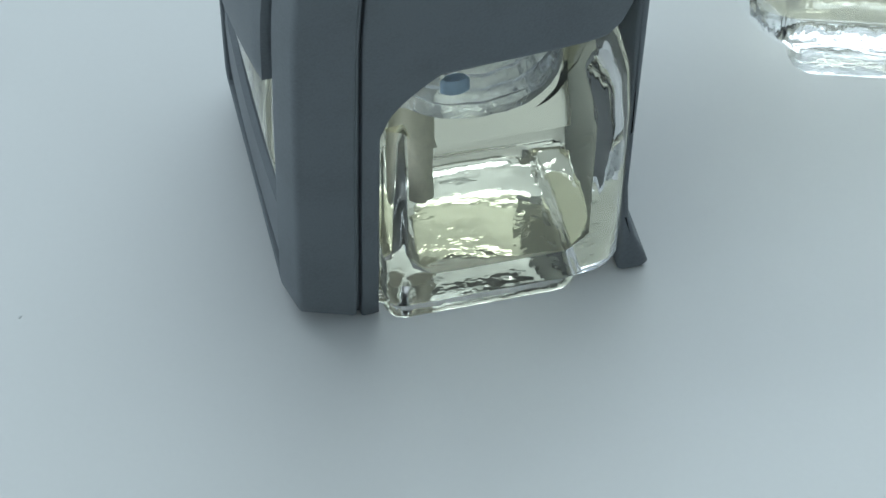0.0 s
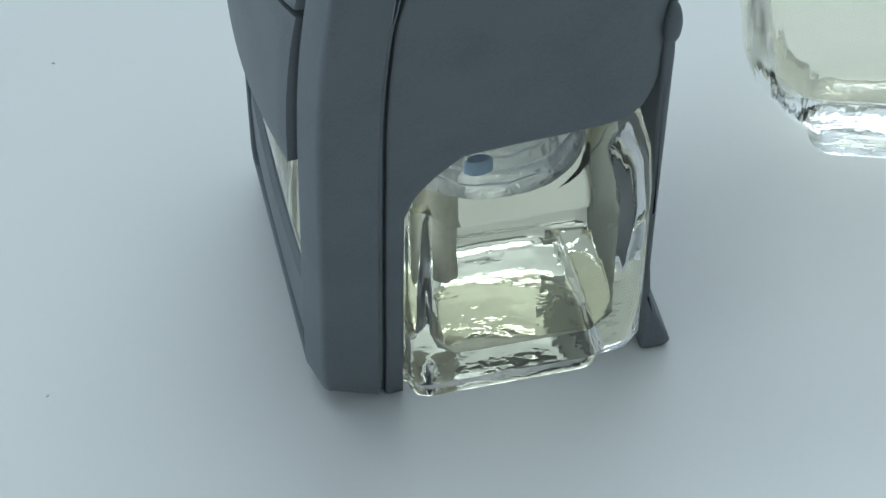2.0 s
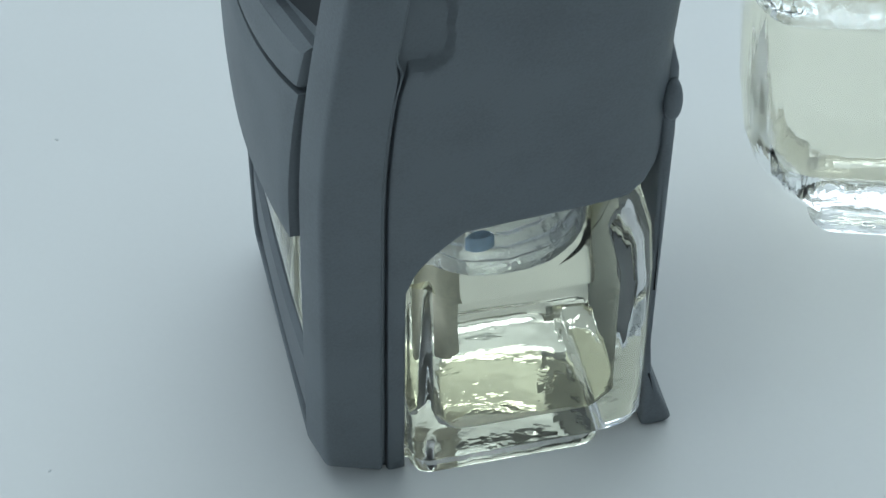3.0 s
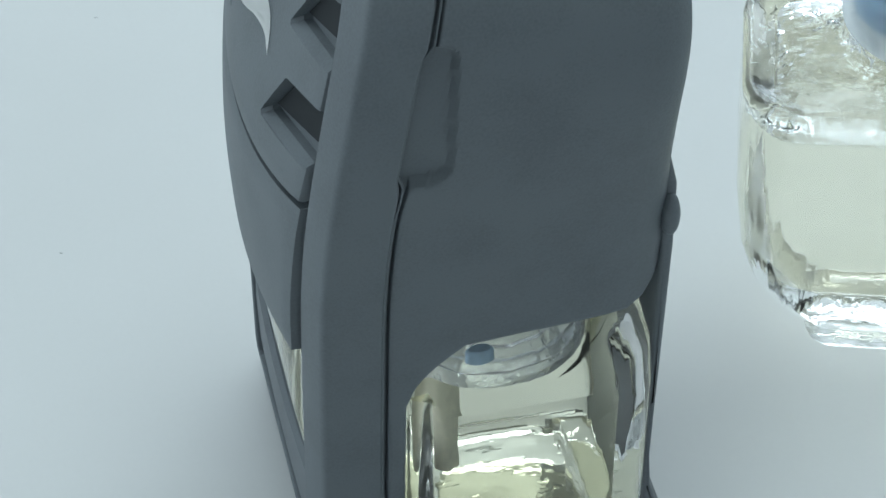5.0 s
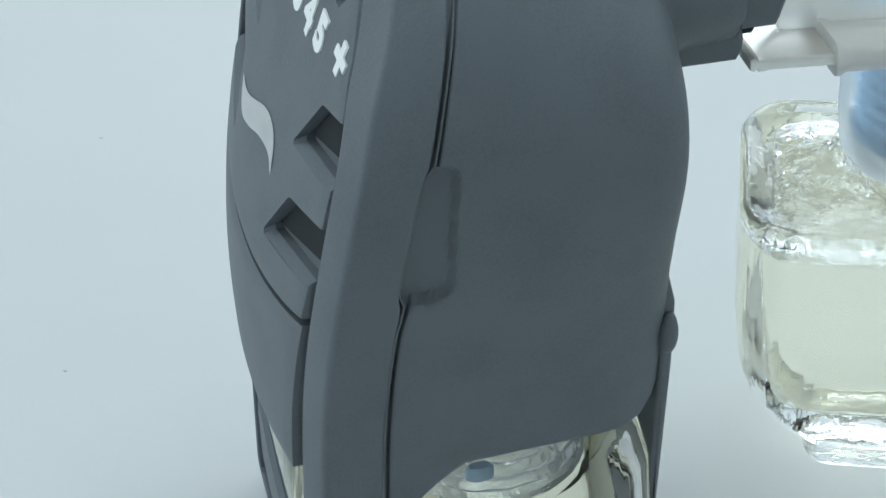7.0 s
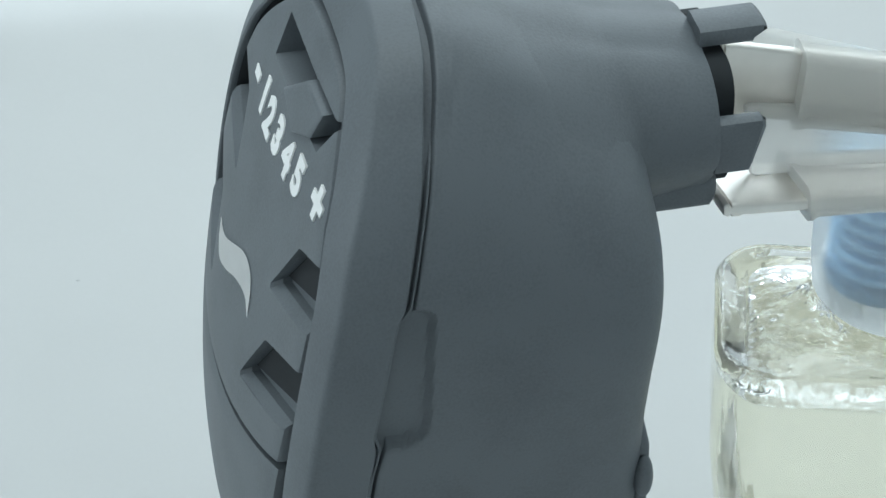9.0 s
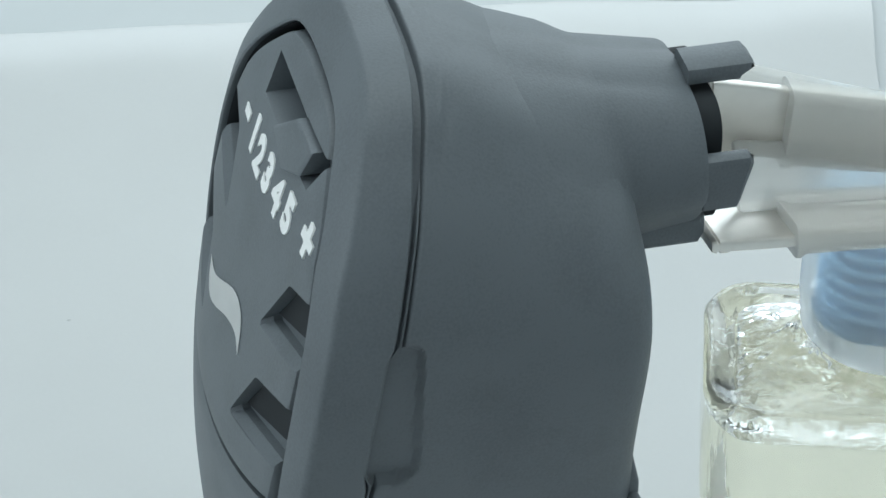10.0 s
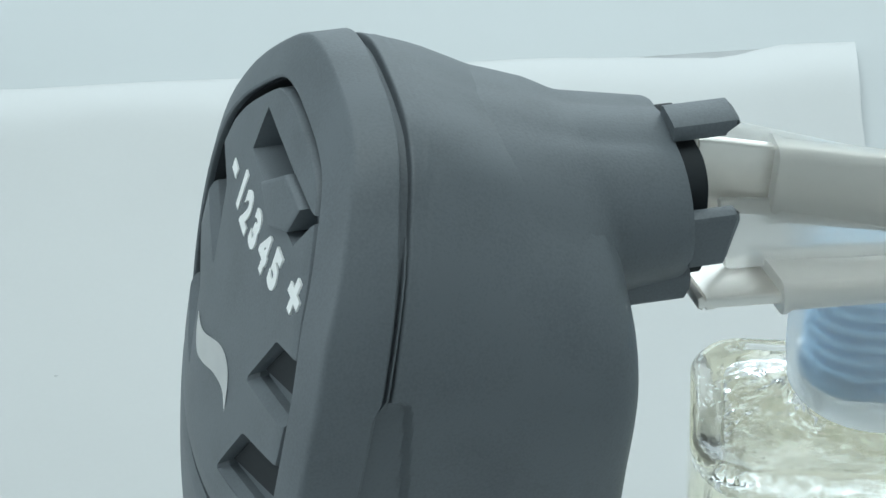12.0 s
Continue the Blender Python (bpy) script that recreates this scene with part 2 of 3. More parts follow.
def solid_plate(border, centre, thick=4.6, lift=0.0):
    """A closed domed plate with softened rim from its border in (w, z)."""
    c = np.array(centre)
    b = np.array(border)

    def ring(k, dx, shrink=0.0):
        q = b - c
        q = q * (k - shrink / np.maximum(1, np.linalg.norm(q, axis=1)))[:, None] + c
        return [(front(w, z) + dx, YC - w, z) for w, z in q]
    rings = [ring(0.02, thick), ring(0.5, thick), ring(1, thick), ring(1, 0.45 + lift), ring(1, 0.12 + lift, 0.12), ring(1, lift, 0.45)]
    rings += [ring(k, lift) for k in (0.9, 0.8, 0.7, 0.6, 0.5, 0.4, 0.3, 0.2, 0.1, 0.02)]
    return loft(rings)


rim = inset(4.65)
top_border = [p for p in rim if p[1] > smile(p[0]) + 0.35]
k0 = max(range(len(top_border)), key=lambda i: np.linalg.norm(top_border[i] - top_border[i - 1]))
top_border = top_border[k0:] + top_border[:k0]
wa, wb = top_border[-1][0], top_border[0][0]
top_border += [np.array((w, smile(w) + 0.35)) for w in np.linspace(wa, wb, 26)[1:-1]]
face = part("face_plate", solid_plate(top_border, (0, 68)), PLASTIC, freshener, smooth=28)


def prism(polys, mirror=False):
    """A closed body from rings in (w, z), each at a depth."""
    s = -1 if mirror else 1
    return loft([[(x, YC - s * w, z) for w, z in poly] for x, poly in polys])


def vent(dw, dz, mirror):
    top = [(12.6 + dw, 73.5 + dz), (12.1 + dw, 73.2 + dz), (8.7 + dw, 67.2 + dz), (8.9 + dw, 66.8 + dz), (25, 69.9 + dz), (25, 77.4 + dz)]
    deep = [(12.7 + dw, 73.3 + dz), (12.2 + dw, 73.0 + dz), (9.0 + dw, 67.7 + dz), (9.3 + dw, 67.4 + dz), (25, 71.0 + dz), (25, 77.2 + dz)]
    s = -1 if mirror else 1
    rings = [[(front(w, z) + dx, YC - s * w, z) for w, z in poly] for dx, poly in ((-4, top), (0.05, top), (0.9, deep), (1.7, deep))]
    return loft(rings)


def vent_floor(dw, dz, mirror):
    poly = [(12.6 + dw, 73.2 + dz), (9.2 + dw, 68.0 + dz), (19.6, 71.5 + dz), (19.8, 75.4 + dz)]
    s = -1 if mirror else 1
    return loft([[(front(w, z) + dx, YC - s * w, z) for w, z in poly] for dx in (1.25, 2.6)])


slide = [(-8.6, 83.6), (-8.2, 79.6), (8.6, 80.5), (10.8, 84.4)]
xv = front(0, 82)
carve(face, [vent(0, 0, False), vent(-1.1, -10.6, False), vent(0, 0, True), vent(-1.1, -10.6, True), prism([(xv - 4, slide), (xv + 1.9, slide)])])
for f in face.data.polygons:
    f.use_smooth = True
face.data.set_sharp_from_angle(angle=radians(28))


# Vent floors are coloured near black to hold the shade of the recess.
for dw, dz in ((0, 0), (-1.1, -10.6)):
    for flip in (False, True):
        part("vent_floor", vent_floor(dw, dz, flip), PLASTIC_DARK_OR_SHADE, freshener, "floor of a recessed vent, its shade put into the colour")


def knob():
    top = [(-2.4, 79.9), (1.9, 83.3), (7.6, 83.5), (7.0, 80.9), (3.0, 78.9)]
    mid = np.mean(top, axis=0)
    rings = []
    for dx, k in ((1.9, 1.0), (-0.3, 1.0), (-0.5, 0.94), (-0.55, 0.85)):
        rings.append([(front(w, z) + dx, YC - w, z) for w, z in (mid + (np.array(t) - mid) * k for t in top)])
    return loft(rings)


part("slider_knob", knob(), PLASTIC, freshener, "small sliding intensity knob")


def cover():
    """The belly panel between the window and the curved joint."""
    cols = []
    for i in range(37):
        s = i / 18 - 1
        col = []
        for j in range(17):
            t = j / 16
            w = s * 18
            for _ in range(5):
                lo, hi = 33.0 + 0.004 * w * w, smile(w) - 0.35
                z = lo + (hi - lo) * t
                w = s * (np.interp(z, half[8:60, 1], half[8:60, 0]) - 4.5)
            col.append((w, z))
        cols.append(col)
    bm = bmesh.new()
    for dx in (0.0, 2.0):
        loft([[(front(w, z) + dx + (0.25 if j in (0, 16) or i in (0, 36) else 0), YC - w, z) for j, (w, z) in enumerate(c)] for i, c in enumerate(cols)], closed=False, cap=False, bm=bm)
    bm.edges.ensure_lookup_table()
    border = [e for e in bm.edges if len(e.link_faces) == 1]
    bmesh.ops.bridge_loops(bm, edges=border)
    return bm


part("belly_panel", cover(), PLASTIC, freshener)


def sill():
    """The low bar under the front window."""
    rows = []
    for z, dx in ((0.6, 0.9), (1.0, 0.5), (6, 0.35), (12, 0.4), (14.2, 0.6), (14.8, 1.2), (14.8, 3.0), (0.6, 3.0)):
        wmax = np.interp(z, half[8:60, 1], half[8:60, 0]) - 3.4
        rows.append([(front(w, z) + dx, YC - w, z) for w in np.linspace(-wmax, wmax, 31)])
    return loft(rows + rows[:1], closed=False, cap=False)


part("sill", sill(), PLASTIC, freshener)

# housing


def skirt(x):
    """Height of the housing's lower edge."""
    if x < 4.9:
        return 0.5
    return 27.5 + 7.0 * min(1, max(0, (x - 4.9) / 5)) ** 0.5 - 0.05 * max(0, x - 10) + (0.3 * (x - 25.5) ** 2 if x > 25.5 else 0)


def section(x, d, zlow, n=221):
    o = half + NORM[:len(half)] * d
    drop = 0.235 * max(0, x - 2.0) - 0.95 * math.sin(math.pi * min(1, max(0, (x - 2) / 22))) + 0.25 * max(0, x - 26) ** 2
    o[:, 1] -= drop * np.array([rise(45, 95, z) for z in o[:, 1]])
    o[:, 0] += 1.5 * rise(12, 25, x) * np.array([rise(42, 74, z) * (1 - rise(76, 86, z)) for z in o[:, 1]])
    low = np.interp(zlow, o[6:-8, 1], o[6:-8, 0])
    pts = spline([(low, zlow)] + [tuple(p) for p in o[o[:, 1] > zlow + 0.8][::3]] + [tuple(o[-1])], n)
    pts[:, 0] = np.maximum(pts[:, 0], 0)
    return pts


STATIONS = [(-1.6, 1.15), (0, 1.15), (1.0, 1.15), (1.04, 0.7), (1.12, 0.5), (1.26, 0.42), (1.4, 0.4)] + [(1.7 + 0.32 * i, 0.42 + 0.03 * i) for i in range(13)] + [(6.5, 0.9), (8, 1.05), (10, 1.25), (13, 1.6), (16, 1.9), (19, 2.2), (22, 2.6), (24, 3.0), (25.5, 3.5), (26.6, 4.2), (27.4, 5.2), (27.9, 6.4), (28.1, 8), (28.1, 12)]


def recess(x, z):
    """How far a spot lies in the finger hollow of each side, 0 to 1."""
    edge = 4.1 - 0.12 * (z - 66)
    r = 1.9
    qx, qz = abs(x - edge + 4) - (4 - r), abs(z - 65.4) - (7.3 - r)
    d = math.hypot(max(qx, 0), max(qz, 0)) + min(max(qx, qz), 0) - r
    return 1 - rise(-0.6, 0.3, d)


def mirrored(row):
    return row + [(px, 2 * YC - py, pz) for px, py, pz in row[-2::-1]]


def housing():
    rings, legs = [], []
    for x, d in STATIONS:
        k = max(0, 1 - x / 25)
        near = section(x + 2, d, max(27.4, skirt(max(0, x) + 2)))
        rings.append(mirrored([(x + 2 - 0.62 * (1 - rise(54, 60, z)) * max(0, 1 - abs(x) / 6) + (xs(z) - 2) * k + rise(14, 26, x) * (0.95 * rise(57, 73, z) - 0.35 * rise(44, 54, z)), YC - w + ((1.55 - d) * recess(x, z) if w > 12 else 0), z) for w, z in near]))
        if x < 2.95:
            o = half + NORM[:len(half)] * d
            legs.append([(x + 2 - 0.62 * max(0, 1 - abs(x) / 6), YC - float(np.interp(max(z, 3.5), o[6:60, 1], o[6:60, 0])), z) for z in np.linspace(0.12, 27.4, 24)])
    bm = loft(rings, closed=False, cap=False)
    loft(legs, closed=False, cap=False, bm=bm)
    loft([[(x, 2 * YC - y, z) for x, y, z in r[::-1]] for r in legs], closed=False, cap=False, bm=bm)
    bmesh.ops.remove_doubles(bm, verts=bm.verts[:], dist=0.02)
    return bm


def seam_lip():
    """The thin rib that stands in the seam between bezel and housing."""
    rings = []
    for x, d in ((-0.8, 1.6), (0.36, 1.3), (0.39, 0.62), (0.46, 0.5), (0.6, 0.5), (0.67, 0.62), (0.7, 1.3), (0.74, 1.6)):
        o = inset(d) - NORM * min(0.42, d) * np.array([[1 - rise(54, 60, z)] for _, z in OUT])
        rings.append([(x - 0.55 * (1 - rise(54, 60, z)) + xs(z) - 0.9 * (1 - rise(6.7, 7.4, abs(z - 65.4))), YC - w * (1 - 0.035 * rise(82, 87, z)), z - 0.8 * rise(82, 87, z)) for w, z in o])
    return loft(rings + rings[:1], cap=False)


part("seam_lip", seam_lip(), PLASTIC, freshener)
shell = part("housing", housing(), PLASTIC, freshener, smooth=35)
solid = shell.modifiers.new("thick", 'SOLIDIFY')
solid.thickness, solid.offset = 0.0014, -1


def back():
    """The flat back with its splayed foot."""
    rings = []
    for z, x0, x1, hw in ((0.1, 28.9, 31.7, 17.2), (0.7, 28.8, 32.0, 17.4), (1.6, 29.0, 31.7, 17.3), (4, 29.2, 30.7, 16.7), (6.5, 29.3, 30.1, 16.0), (10, 29.4, 30.1, 15.2), (18, 29.4, 30.2, 15.4), (40, 29.2, 30.5, 16.2), (48, 29.0, 30.3, 16.6), (52, 28, 29.6, 15)):
        rings.append([(x + (x0 + x1) / 2, YC + y, z) for x, y, _ in round_rect((x1 - x0) / 2, hw, 0.5, z, seg=3)])
    return loft(rings)


part("back_plate", back(), PLASTIC, freshener, "flat back with splayed foot")
bm = bmesh.new()
bmesh.ops.create_uvsphere(bm, u_segments=16, v_segments=10, radius=1, matrix=pose(29.7, -8.6, 44.6) @ Matrix.Diagonal((0.95, 1.3, 2.5, 1)))
part("back_stud", bm, PLASTIC, freshener)


def reach(poly, ang, zc):
    """How far an outline of (w, z) lies from the neck's axis in each direction."""
    a = np.arctan2(poly[:, 1] - zc, poly[:, 0])
    r = np.hypot(poly[:, 0], poly[:, 1] - zc)
    o = np.argsort(a)
    return np.interp(ang, a[o], r[o], period=2 * math.pi)


def neck():
    """The round neck, growing out of the housing in a soft hollow."""
    zc, count = 74.0, 96
    ang = np.linspace(-math.pi, math.pi, count, endpoint=False)
    skin = []
    for x, d in STATIONS[20:-1]:
        near = section(x + 2, d, max(27.4, skirt(x + 2)))
        both = np.concatenate([near, near * (-1, 1)])
        skin.append((x + 2 + max(0, 1 - x / 25) * (xs(80) - 2), reach(both, ang, zc)))
    depth = [x for x, _ in skin]
    rings = []
    for x in (13, 15, 17, 19, 21, 22.5, 24, 25, 26, 27, 28, 28.6, 29.2, 29.6, 30, 30.4, 30.8, 31.3, 32, 33, 34.2, 35.5, 36.8):
        t = (x - 17) / 19.8
        k = 0.4 + 4.2 * rise(13, 25, x) - 0.6 * rise(29, 33, x)
        hw, z0, z1, r = 12.4 - 2.4 * t, 64.6 + 2.6 * t, 86.2 - 4.1 * t, 9.5 - 2.8 * t
        own = reach(np.array([(a * (1 + 0.34 * min(0, 2 * b / (z1 - z0))), (z0 + z1) / 2 + b) for a, b, _ in round_rect(hw, (z1 - z0) / 2, r, 0, seg=10)]), ang, zc)
        body = np.array([np.interp(x, depth, [s[i] for _, s in skin]) for i in range(count)]) - (4.5 * (x - 29.6) if x > 29.6 else 0)
        gap = body - own
        h = np.clip(0.5 + 0.5 * gap / k, 0, 1)
        rad = own + h * gap + k * h * (1 - h) - 0.09 * np.array([rise(0.9 * k, 1.2 * k, g) for g in gap])
        rad = np.minimum(rad, own + 0.02 + 1.15 * k * (1 - rise(28.4, 30.9, x)))
        rings.append([(x, YC - q * math.cos(a), zc + q * math.sin(a)) for q, a in zip(rad, ang)])
    for x, f in ((37.2, 0.98), (37.25, 0.84), (36.4, 0.82)):
        rings.append([(x, YC + (y - YC) * f, zc + (z - zc) * f) for _, y, z in rings[22]])
    return loft(rings)


part("plug_neck", neck(), PLASTIC, freshener)


def lug(w0, w1, z0, z1, x1):
    rings = []
    for x, k in ((37, 0), (x1 - 0.5, 0), (x1, 0.5)):
        rings.append([(x - (0.9 if b < 0 else 0) * (x > 38), YC - (w0 + w1) / 2 + a, (z0 + z1) / 2 + b) for a, b, _ in round_rect((w1 - w0) / 2 - k, (z1 - z0) / 2 - k, 0.6, 0, seg=2)])
    return loft(rings)


part("guard_lug", lug(-1.2, 2.9, 81.9, 83.8, 43.4), PLASTIC, freshener)
part("guard_lug", lug(7.6, 9.4, 72.6, 78.2, 41.6), PLASTIC, freshener)
part("pin_base", loft([[(x, YC + a, 75 + b) for a, b, _ in round_rect(6.6, 6.4, 3, 0)] for x in (33, 39.3)]), PLASTIC_DARK_OR_SHADE, freshener)
part("pin_base", loft([[(x, 4.8 + a, 69.2 + b) for a, b, _ in round_rect(4.0 - k, 1.9 - k, 1.0, 0)] for x, k in ((31, 0), (37.6, 0), (38.2, 0.5))]), PLASTIC, freshener)


def blade(name, mat, at, lean, rows, thick, label="", slope=(0.0, -0.03)):
    """A flat bar along the plug's axis: rows of depth, width and growth; lean: the way of its width over the level."""
    rings = []
    c, s = math.cos(radians(lean)), math.sin(radians(lean))
    for x, width, grow in rows:
        ring = round_rect(width / 2, thick / 2 + grow, (thick / 2 + grow) * 0.6, 0, seg=4)
        rings.append([(x, at[0] + slope[0] * (x - 40) + a * c - b * s, at[1] + slope[1] * (x - 40) + a * s + b * c) for a, b, _ in ring])
    return part(name, loft(rings), mat, freshener, label)


for at, lean, x, slope in (((10.2, 75.2), 97, 40.0, (-0.16, -0.16)), ((4.3, 66.5), 170, 38.6, (0.0, -0.09))):
    blade("pin", STEEL, at, lean, ((x, 8.2, -0.45), (x + 0.12, 8.6, -0.2), (x + 0.55, 8.7, 0), (x + 0.65, 8.7, -0.3), (x + 0.8, 8.7, -0.3), (x + 0.9, 8.7, 0), (x + 1.7, 8.7, 0), (x + 1.9, 8.6, -0.14), (66, 7.9, -0.14), (67, 7.2, -0.4)), 1.4, "flat nickel-plated pin", slope)
    m = 47.9 if lean < 100 else 46.8
    blade("pin_sleeve", SLEEVE, at, lean, ((m, 8.9, 0.3), (m + 0.1, 9.5, 0.75), (m + 0.5, 9.5, 0.8), (m + 1.2, 8.9, 0.5), (80, 8.0, 0.35), (83.5, 7.6, 0.3), (84, 7.0, 0)), 2.0, "milky translucent protective sleeve", slope)
blade("sleeve_web", SLEEVE, (7.6, 69.8), 62, ((43.2, 6.4, 0), (43.6, 6.8, 0.1), (64, 5.0, 0.1), (82, 2.0, 0)), 1.0, "milky translucent web between the sleeves", (-0.05, -0.08))
blade("sleeve_rail", SLEEVE, (15.0, 77.6), 97, ((44.0, 2.2, 0), (44.4, 2.6, 0.1), (78, 2.0, 0.1), (80, 1.4, 0)), 1.4, "milky translucent rail of the pin cover", (-0.3, -0.2))

# raised white print


def glyph(char, w, z, size, fat=0.0):
    cu = bpy.data.curves.new("glyph", 'FONT')
    cu.body, cu.size, cu.extrude, cu.offset, cu.align_x, cu.align_y = char, size, 0.12, fat, 'CENTER', 'CENTER'
    cu.resolution_u = 4
    tmp = new("tmp", cu)
    bpy.context.view_layer.update()
    me = bpy.data.meshes.new_from_object(tmp.evaluated_get(bpy.context.evaluated_depsgraph_get()))
    bpy.data.objects.remove(tmp)
    slope = (front(w, z + 1) - front(w, z - 1)) / 2
    side = (front(w + 1, z) - front(w - 1, z)) / 2
    up = Vector((slope, 0, 1)).normalized()
    right = Vector((side, -1, 0)).normalized()
    out = right.cross(up)
    m = Matrix((right, up, out)).transposed().to_4x4()
    m.translation = Vector((front(w, z) - 0.02, YC - w, z))
    me.transform(Matrix.Diagonal((MM, MM, MM, 1)) @ m)
    me.materials.clear()
    me.materials.append(PRINT)
    ob = new("numeral", me)
    ob.parent = freshener
    ob["label"] = "raised white mark"


for char, w, z in (("-", -10.6, 76.4), ("1", -6.9, 75.9), ("2", -3.9, 75.6), ("3", -0.3, 76.0), ("4", 3.4, 76.3), ("5", 7.2, 76.9), ("+", 13.0, 78.2)):
    glyph(char, w, z, 4.8 if char not in "+-" else 5.7, 0.26)


def swoosh():
    upper = spline([(-8.6, 61.8), (-5.3, 62.0), (0.4, 64.6), (3.4, 64.9), (5.2, 63.8), (6.3, 61.5)], 30)
    lower = spline([(-8.6, 61.8), (-7.4, 60.4), (-5.4, 59.6), (-2.5, 60.4), (1, 61.9), (4.3, 62.5), (6.3, 61.5)], 30)
    rows = [[(front(*p) - 0.12, YC - p[0], p[1]) for p in (a, (a + b) / 2, b)] for a, b in zip(upper, lower)]
    bm = loft(rows, closed=False, cap=False)
    bmesh.ops.solidify(bm, geom=bm.faces[:], thickness=0.3)
    return bm


part("logo_mark", swoosh(), PRINT, freshener, "white curved flame-like mark")

# ---- the scent bottles ----


def see_through(ob):
    """Clear glass, oil and the thin cap let the daylight reach what stands in and behind them."""
    ob.visible_shadow = False


def device_bottle():
    BY = 5.2
    b = thing("scent_bottle", "clear glass scent bottle with yellow oil held in the device", "bottle", "scent bottles")

    def ring(x0, x1, hy, r, z, nose=10.2):
        """A level ring: a wide body and a narrower nose that fills the front window."""
        xn = x0 - nose
        side = [(x1 - r + r * math.sin(a), hy - r + r * math.cos(a)) for a in [math.pi / 2 * k / 7 for k in range(7, -1, -1)]]
        side += [(x0 + 1.6, hy), (x0 + 0.6, hy - 0.4), (x0, hy - 1.4)]
        hn = hy - 2.9
        side += [(x0 - 0.2, hn + 0.5), (x0 - 1, hn)]
        side += [(xn + 3 - 3 * math.sin(a), hn - 3 + 3 * math.cos(a)) for a in [math.pi / 2 * k / 6 for k in range(1, 7)]]
        return [(x, BY + y, z) for x, y in side] + [(x, BY - y, z) for x, y in side[::-1]]
    outer = [ring(11.5, 18, 6, 2.2, 1.0, 4), ring(8, 22, 12, 2.4, 0.5, 4), ring(5.6, 23.8, 15.0, 2.2, 0.06, 4), ring(5.2, 24.3, 15.5, 2.2, 0.08, 4), ring(5.05, 24.5, 15.7, 2.3, 0.35, 4), ring(5.05, 24.6, 15.7, 2.4, 1.1, 4), ring(5.2, 25.2, 15.4, 2.6, 1.5, 4), ring(5.1, 28.6, 15.2, 2.9, 1.8, 4), ring(5.0, 29.3, 15.2, 3.1, 2.6, 4), ring(5.0, 29.4, 15.1, 3.3, 6.5, 4), ring(5.0, 29.5, 15, 3.3, 13.6, 4), ring(5.0, 29.5, 15, 3.3, 15.6, 9.2),
             ring(5.0, 29.6, 15, 3.3, 22), ring(5.2, 29.4, 14.7, 3.8, 27), ring(5.8, 28.6, 13.8, 4.6, 30.4), ring(7.2, 26.8, 12.4, 5.6, 32.8), ring(9, 24.2, 10.6, 6, 34, 3), ring(10.4, 23, 9, 5, 34.6, 1.4), ring(10.8, 22.6, 8, 5, 35.6, 1.4), ring(10.8, 22.6, 8, 5, 40, 1.4)]
    see_through(part("glass", loft(outer), GLASS, b, "thick clear glass body", smooth=50))
    def disc(r, z, n):
        """A round ring with as many points as the square ones."""
        return [(15.6 + r * math.cos(a), BY + r * math.sin(a), z) for a in [math.pi * 2 * (k + 0.5) / n for k in range(n)]]
    n = len(outer[0])
    low = [[(x, BY + y, z) for x, y, _ in round_rect((x1 - x0) / 2, hy, 2.2, z, (x0 + x1) / 2, 0)] for x0, x1, hy, z in ((9.6, 23.0, 11.2, 3.0), (8.6, 25.4, 12.5, 3.7), (8.2, 26.2, 13.0, 5.4), (8.1, 26.4, 13.1, 20.6), (8.5, 26, 12.7, 21.8))]

    def even(r):
        """The same ring with points even in angle, so that it can turn into a round one."""
        ang = np.unwrap([math.atan2(y - BY, x - 15.6) for x, y, _ in r] + [math.atan2(r[0][1] - BY, r[0][0] - 15.6)])
        q = np.array(r + r[:1])
        want = [math.pi * 2 * (k + 0.5) / n + ang[0] - math.pi / n for k in range(n)]
        return [(float(np.interp(a, ang, q[:, 0])), float(np.interp(a, ang, q[:, 1])), r[0][2]) for a in want]
    oil = [even(r) for r in low]
    see_through(part("oil", loft(oil + [disc(10.2, 22.2, n), disc(9.3, 22.4, n)]), OIL, b, "pale yellow scented oil", smooth=50, flip=True))
    see_through(part("air_space", loft([disc(9.25, 22.45, n)] + [[(15.6 + (x - 15.6) * k, BY + (y - BY) * k, z) for j, (x, y, z) in enumerate(disc(float(np.interp(zz, (22, 26.4, 30.5, 33.2, 39), (9.25, 9.2, 8.4, 6.6, 6.2))), zz, n)) for k in [1 + 0.05 * math.sin(zz * 4.2) + 0.045 * noise.noise(Vector((x * 0.5, y * 0.5, zz)))]] for zz in np.linspace(23.2, 38, 38)] + [disc(6.2, 39, n)]), INNER, b, "empty space over the oil", smooth=50, flip=True))
    # Added beige column imitates the strip that the housing leg shows by refraction.
    part("refraction_column", loft([[(10.8 + 1.9 * math.cos(a), BY + 1.9 * math.sin(a), z) for a in [math.pi * k / 9 for k in range(18)]] for z in (7.2, 7.6, 21.8)]), REFRACTION_BEIGE, b, "beige column in the oil, standing in for a refracted strip")
    # Blob added inside the near glass to give the shoulder its blue patch.
    part("blue_blob", loft([[(12.3 + r * math.cos(a), BY - 12.0 + 0.5 * r * math.sin(a), z) for a in [math.pi * k / 9 for k in range(18)]] for r, z in ((1.1, 27.9), (1.4, 28.1), (1.4, 29.2), (1.1, 29.5))]), PALE_BLUE, b, "small pale blue blob added in the shoulder glass")
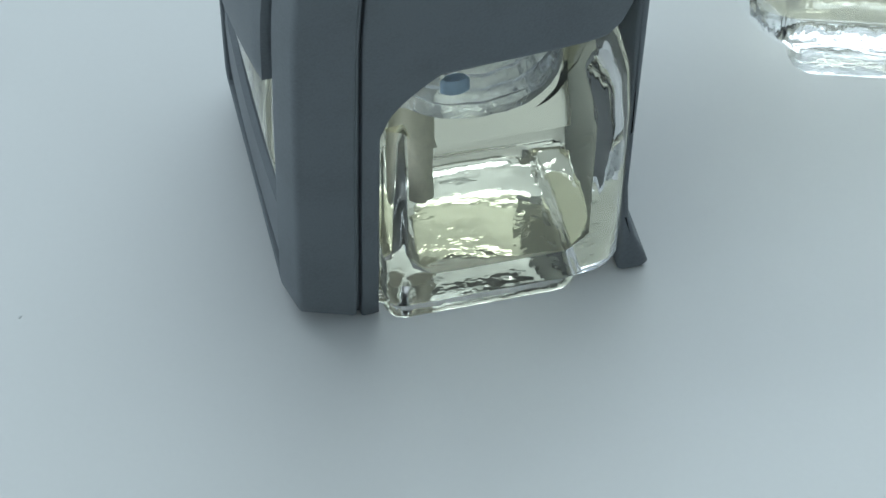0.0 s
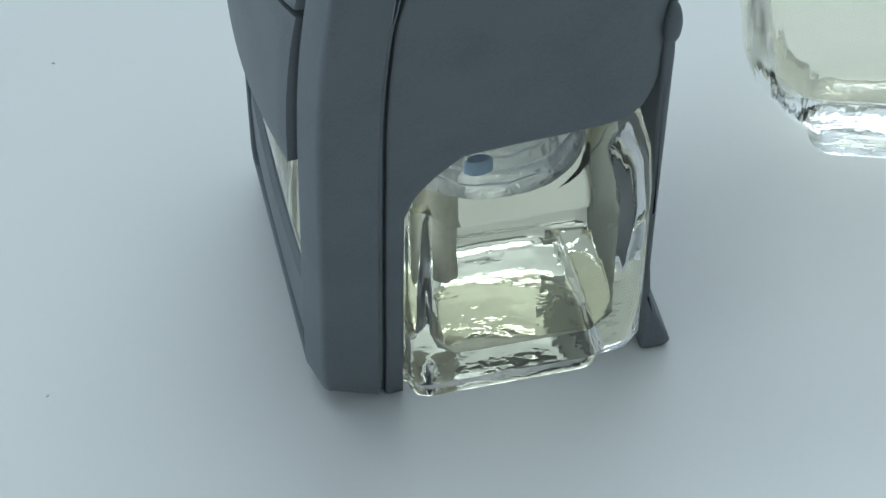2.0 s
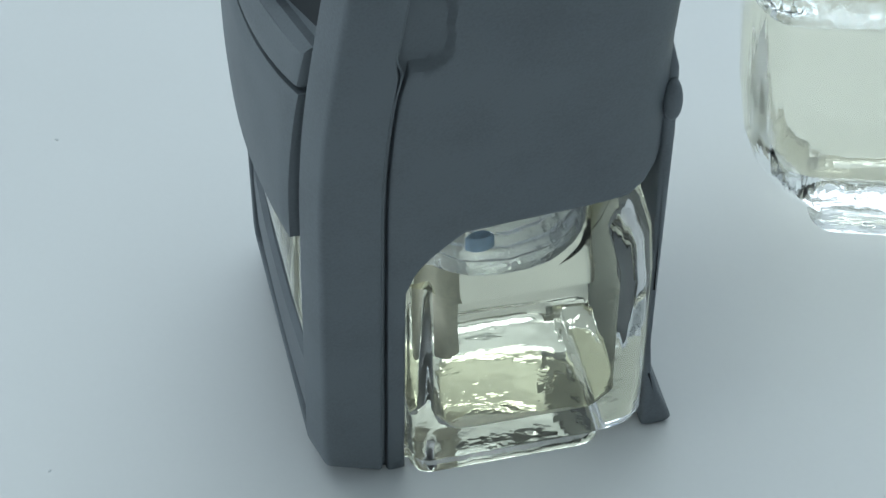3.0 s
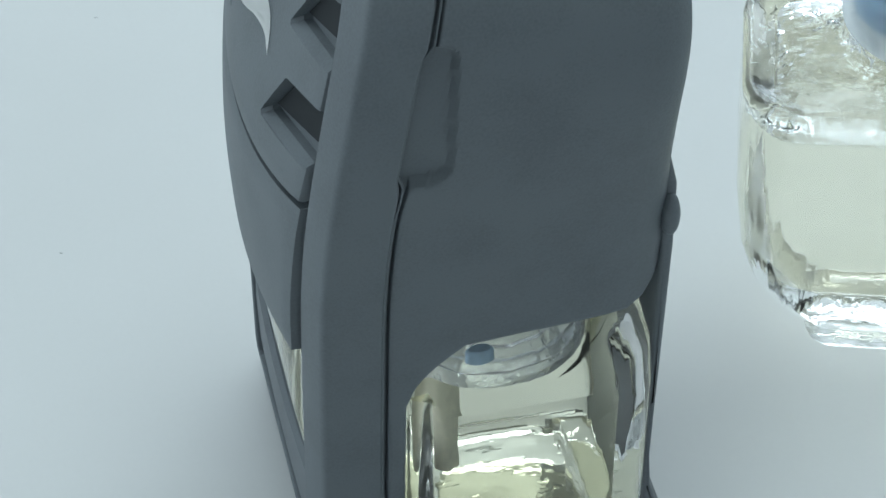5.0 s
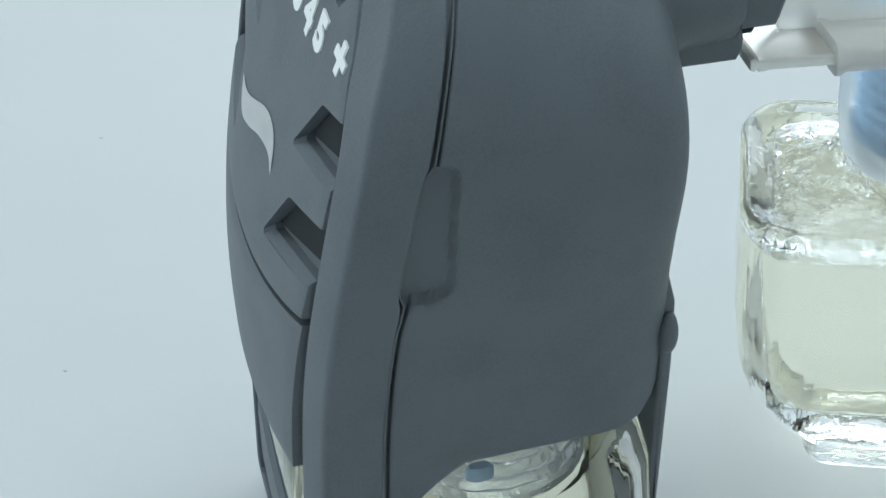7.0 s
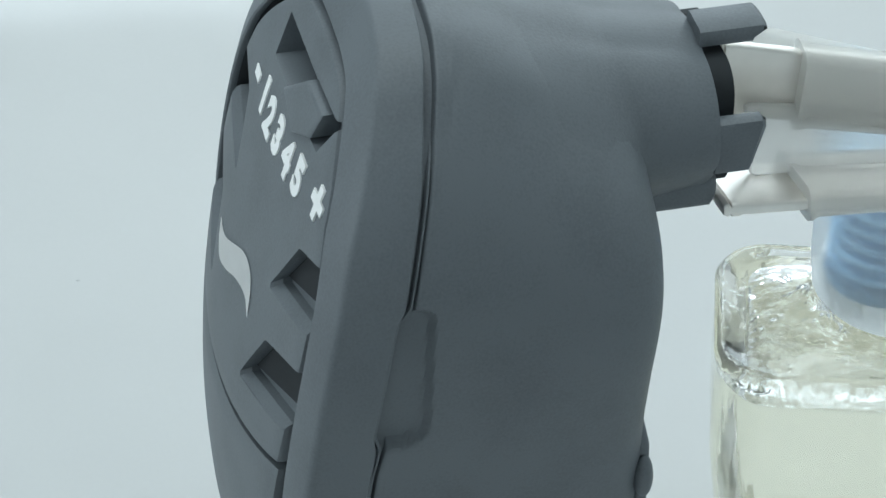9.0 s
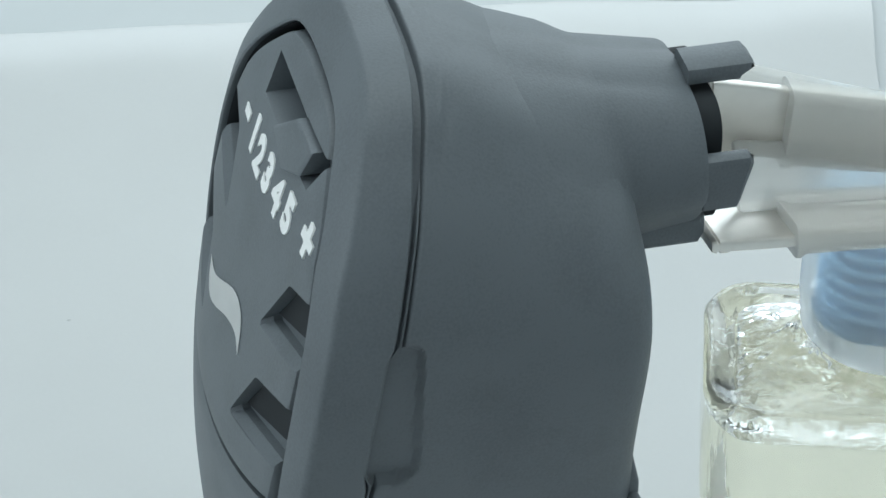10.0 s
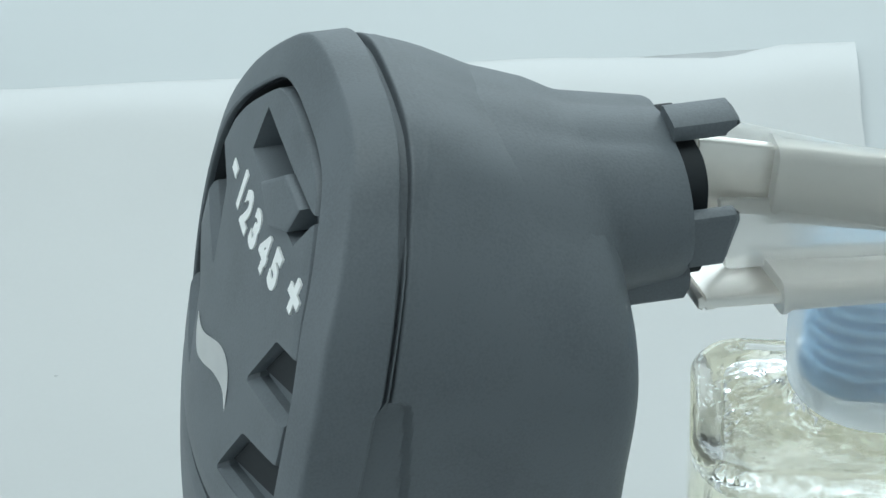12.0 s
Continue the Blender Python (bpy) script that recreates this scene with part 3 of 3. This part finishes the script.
    part("collar", loft([disc(r, z, n) for r, z in ((7.4, 35.9), (9.4, 35.9), (9.4, 39.5), (7.4, 39.5), (7.4, 35.9))], cap=False), BLUE, b, "blue plastic collar round the neck")
    return b


device_bottle()


def spare_bottle():
    b = thing("scent_bottle", "spare clear glass scent bottle with milky cap on the mat", "bottle", "scent bottles", (66.2, 19.2, 0.06), -18)
    R = round_rect
    outer = [R(7, 6, 2.5, 0.5), R(9.0, 8.8, 2.8, 0.0), R(9.6, 9.4, 3, 0.15), R(9.8, 9.6, 3.2, 0.7), R(9.9, 9.6, 3.2, 2.6), R(11.0, 9.7, 3.4, 3.3), R(12.6, 9.8, 3.8, 4.2), R(14.4, 10.4, 4.2, 6), R(16.4, 11.0, 4.8, 9), R(17.7, 11.4, 5.2, 13), R(18.6, 11.4, 5.4, 20), R(18.8, 11.4, 5.5, 28), R(18.8, 11.4, 5.5, 32.4), R(19.0, 11.6, 5.6, 33.0), R(19.0, 11.6, 5.6, 33.8), R(18.5, 11.2, 5.3, 34.5), R(17.8, 10.4, 4.8, 34.6), R(16.8, 9.8, 4.6, 34.1), R(14, 9.2, 5.2, 34.6), R(10, 8.8, 7, 35.4), R(8.6, 8.4, 7.6, 36.4), R(8.0, 8.0, 7.6, 38), R(8.0, 8.0, 7.6, 43)]
    see_through(part("glass", loft(outer), RIBBED, b, "thick clear glass body", smooth=50))
    m = len(outer[0])

    def disc(r, z):
        return [(r * math.cos(a), r * math.sin(a), z) for a in [math.pi * 2 * (k + 0.5) / m for k in range(m)]]
    oil = [R(10.0, 6.6, 2.4, 7.4), R(12.4, 8.0, 2.4, 8.6), R(13.9, 8.8, 2.4, 12), R(14.9, 9.4, 2.6, 20), R(15.6, 9.7, 2.8, 29.4), R(15.5, 9.6, 2.8, 30.0)]
    see_through(part("oil", loft(oil), OIL_PALE, b, "pale yellow scented oil", smooth=50, flip=True))
    see_through(part("air_space", loft([R(15.45, 9.55, 2.8, 30.04), R(15.3, 9.4, 2.8, 31.2), R(13.6, 8.4, 3.4, 32.2), disc(7.4, 33), disc(5.9, 35), disc(5.6, 41)]), AIR, b, "empty space over the oil", smooth=50, flip=True))
    cap = part("cap", loft([R(r, r, r - 0.01, z, seg=12) for r, z in ((8.2, 38.8), (8.9, 38.8), (9.3, 39.3), (9.7, 43), (9.8, 58), (9.0, 60), (0.2, 60))]), CAPWHITE, b, "milky white cap")
    see_through(cap)
    core = [(2.5, 41.0), (6.6, 41.6)]
    for k in range(8):
        core += [(6.6, 42.0 + 1.9 * k), (7.6, 42.5 + 1.9 * k), (7.6, 43.1 + 1.9 * k), (6.6, 43.6 + 1.9 * k)]
    core += [(0.2, 57.5)]
    rings = [[(x, y, z + 0.22 * x) for x, y, z in R(r, r, r - 0.01, z, seg=12)] for r, z in core]
    part("blue_core", loft(rings), BLUE, cap, "blue ribbed core inside the cap")
    return b


spare_bottle()


def dust():
    """A few specks of lint lying on the mat."""
    bm = bmesh.new()
    for x, y, r in ((-30.4, -1.4, 0.16), (-13.6, 87.3, 0.22), (-23.3, 46.2, 0.16)):
        bmesh.ops.create_icosphere(bm, subdivisions=1, radius=1, matrix=pose(x, y, 0.05, 0, 0, 40 * x) @ Matrix.Diagonal((r * 1.6, r, 0.08, 1)))
    return bm


tagged(part("dust", dust(), LINT), "few tiny dark specks of dust on the mat", "dust", kind="stuff")
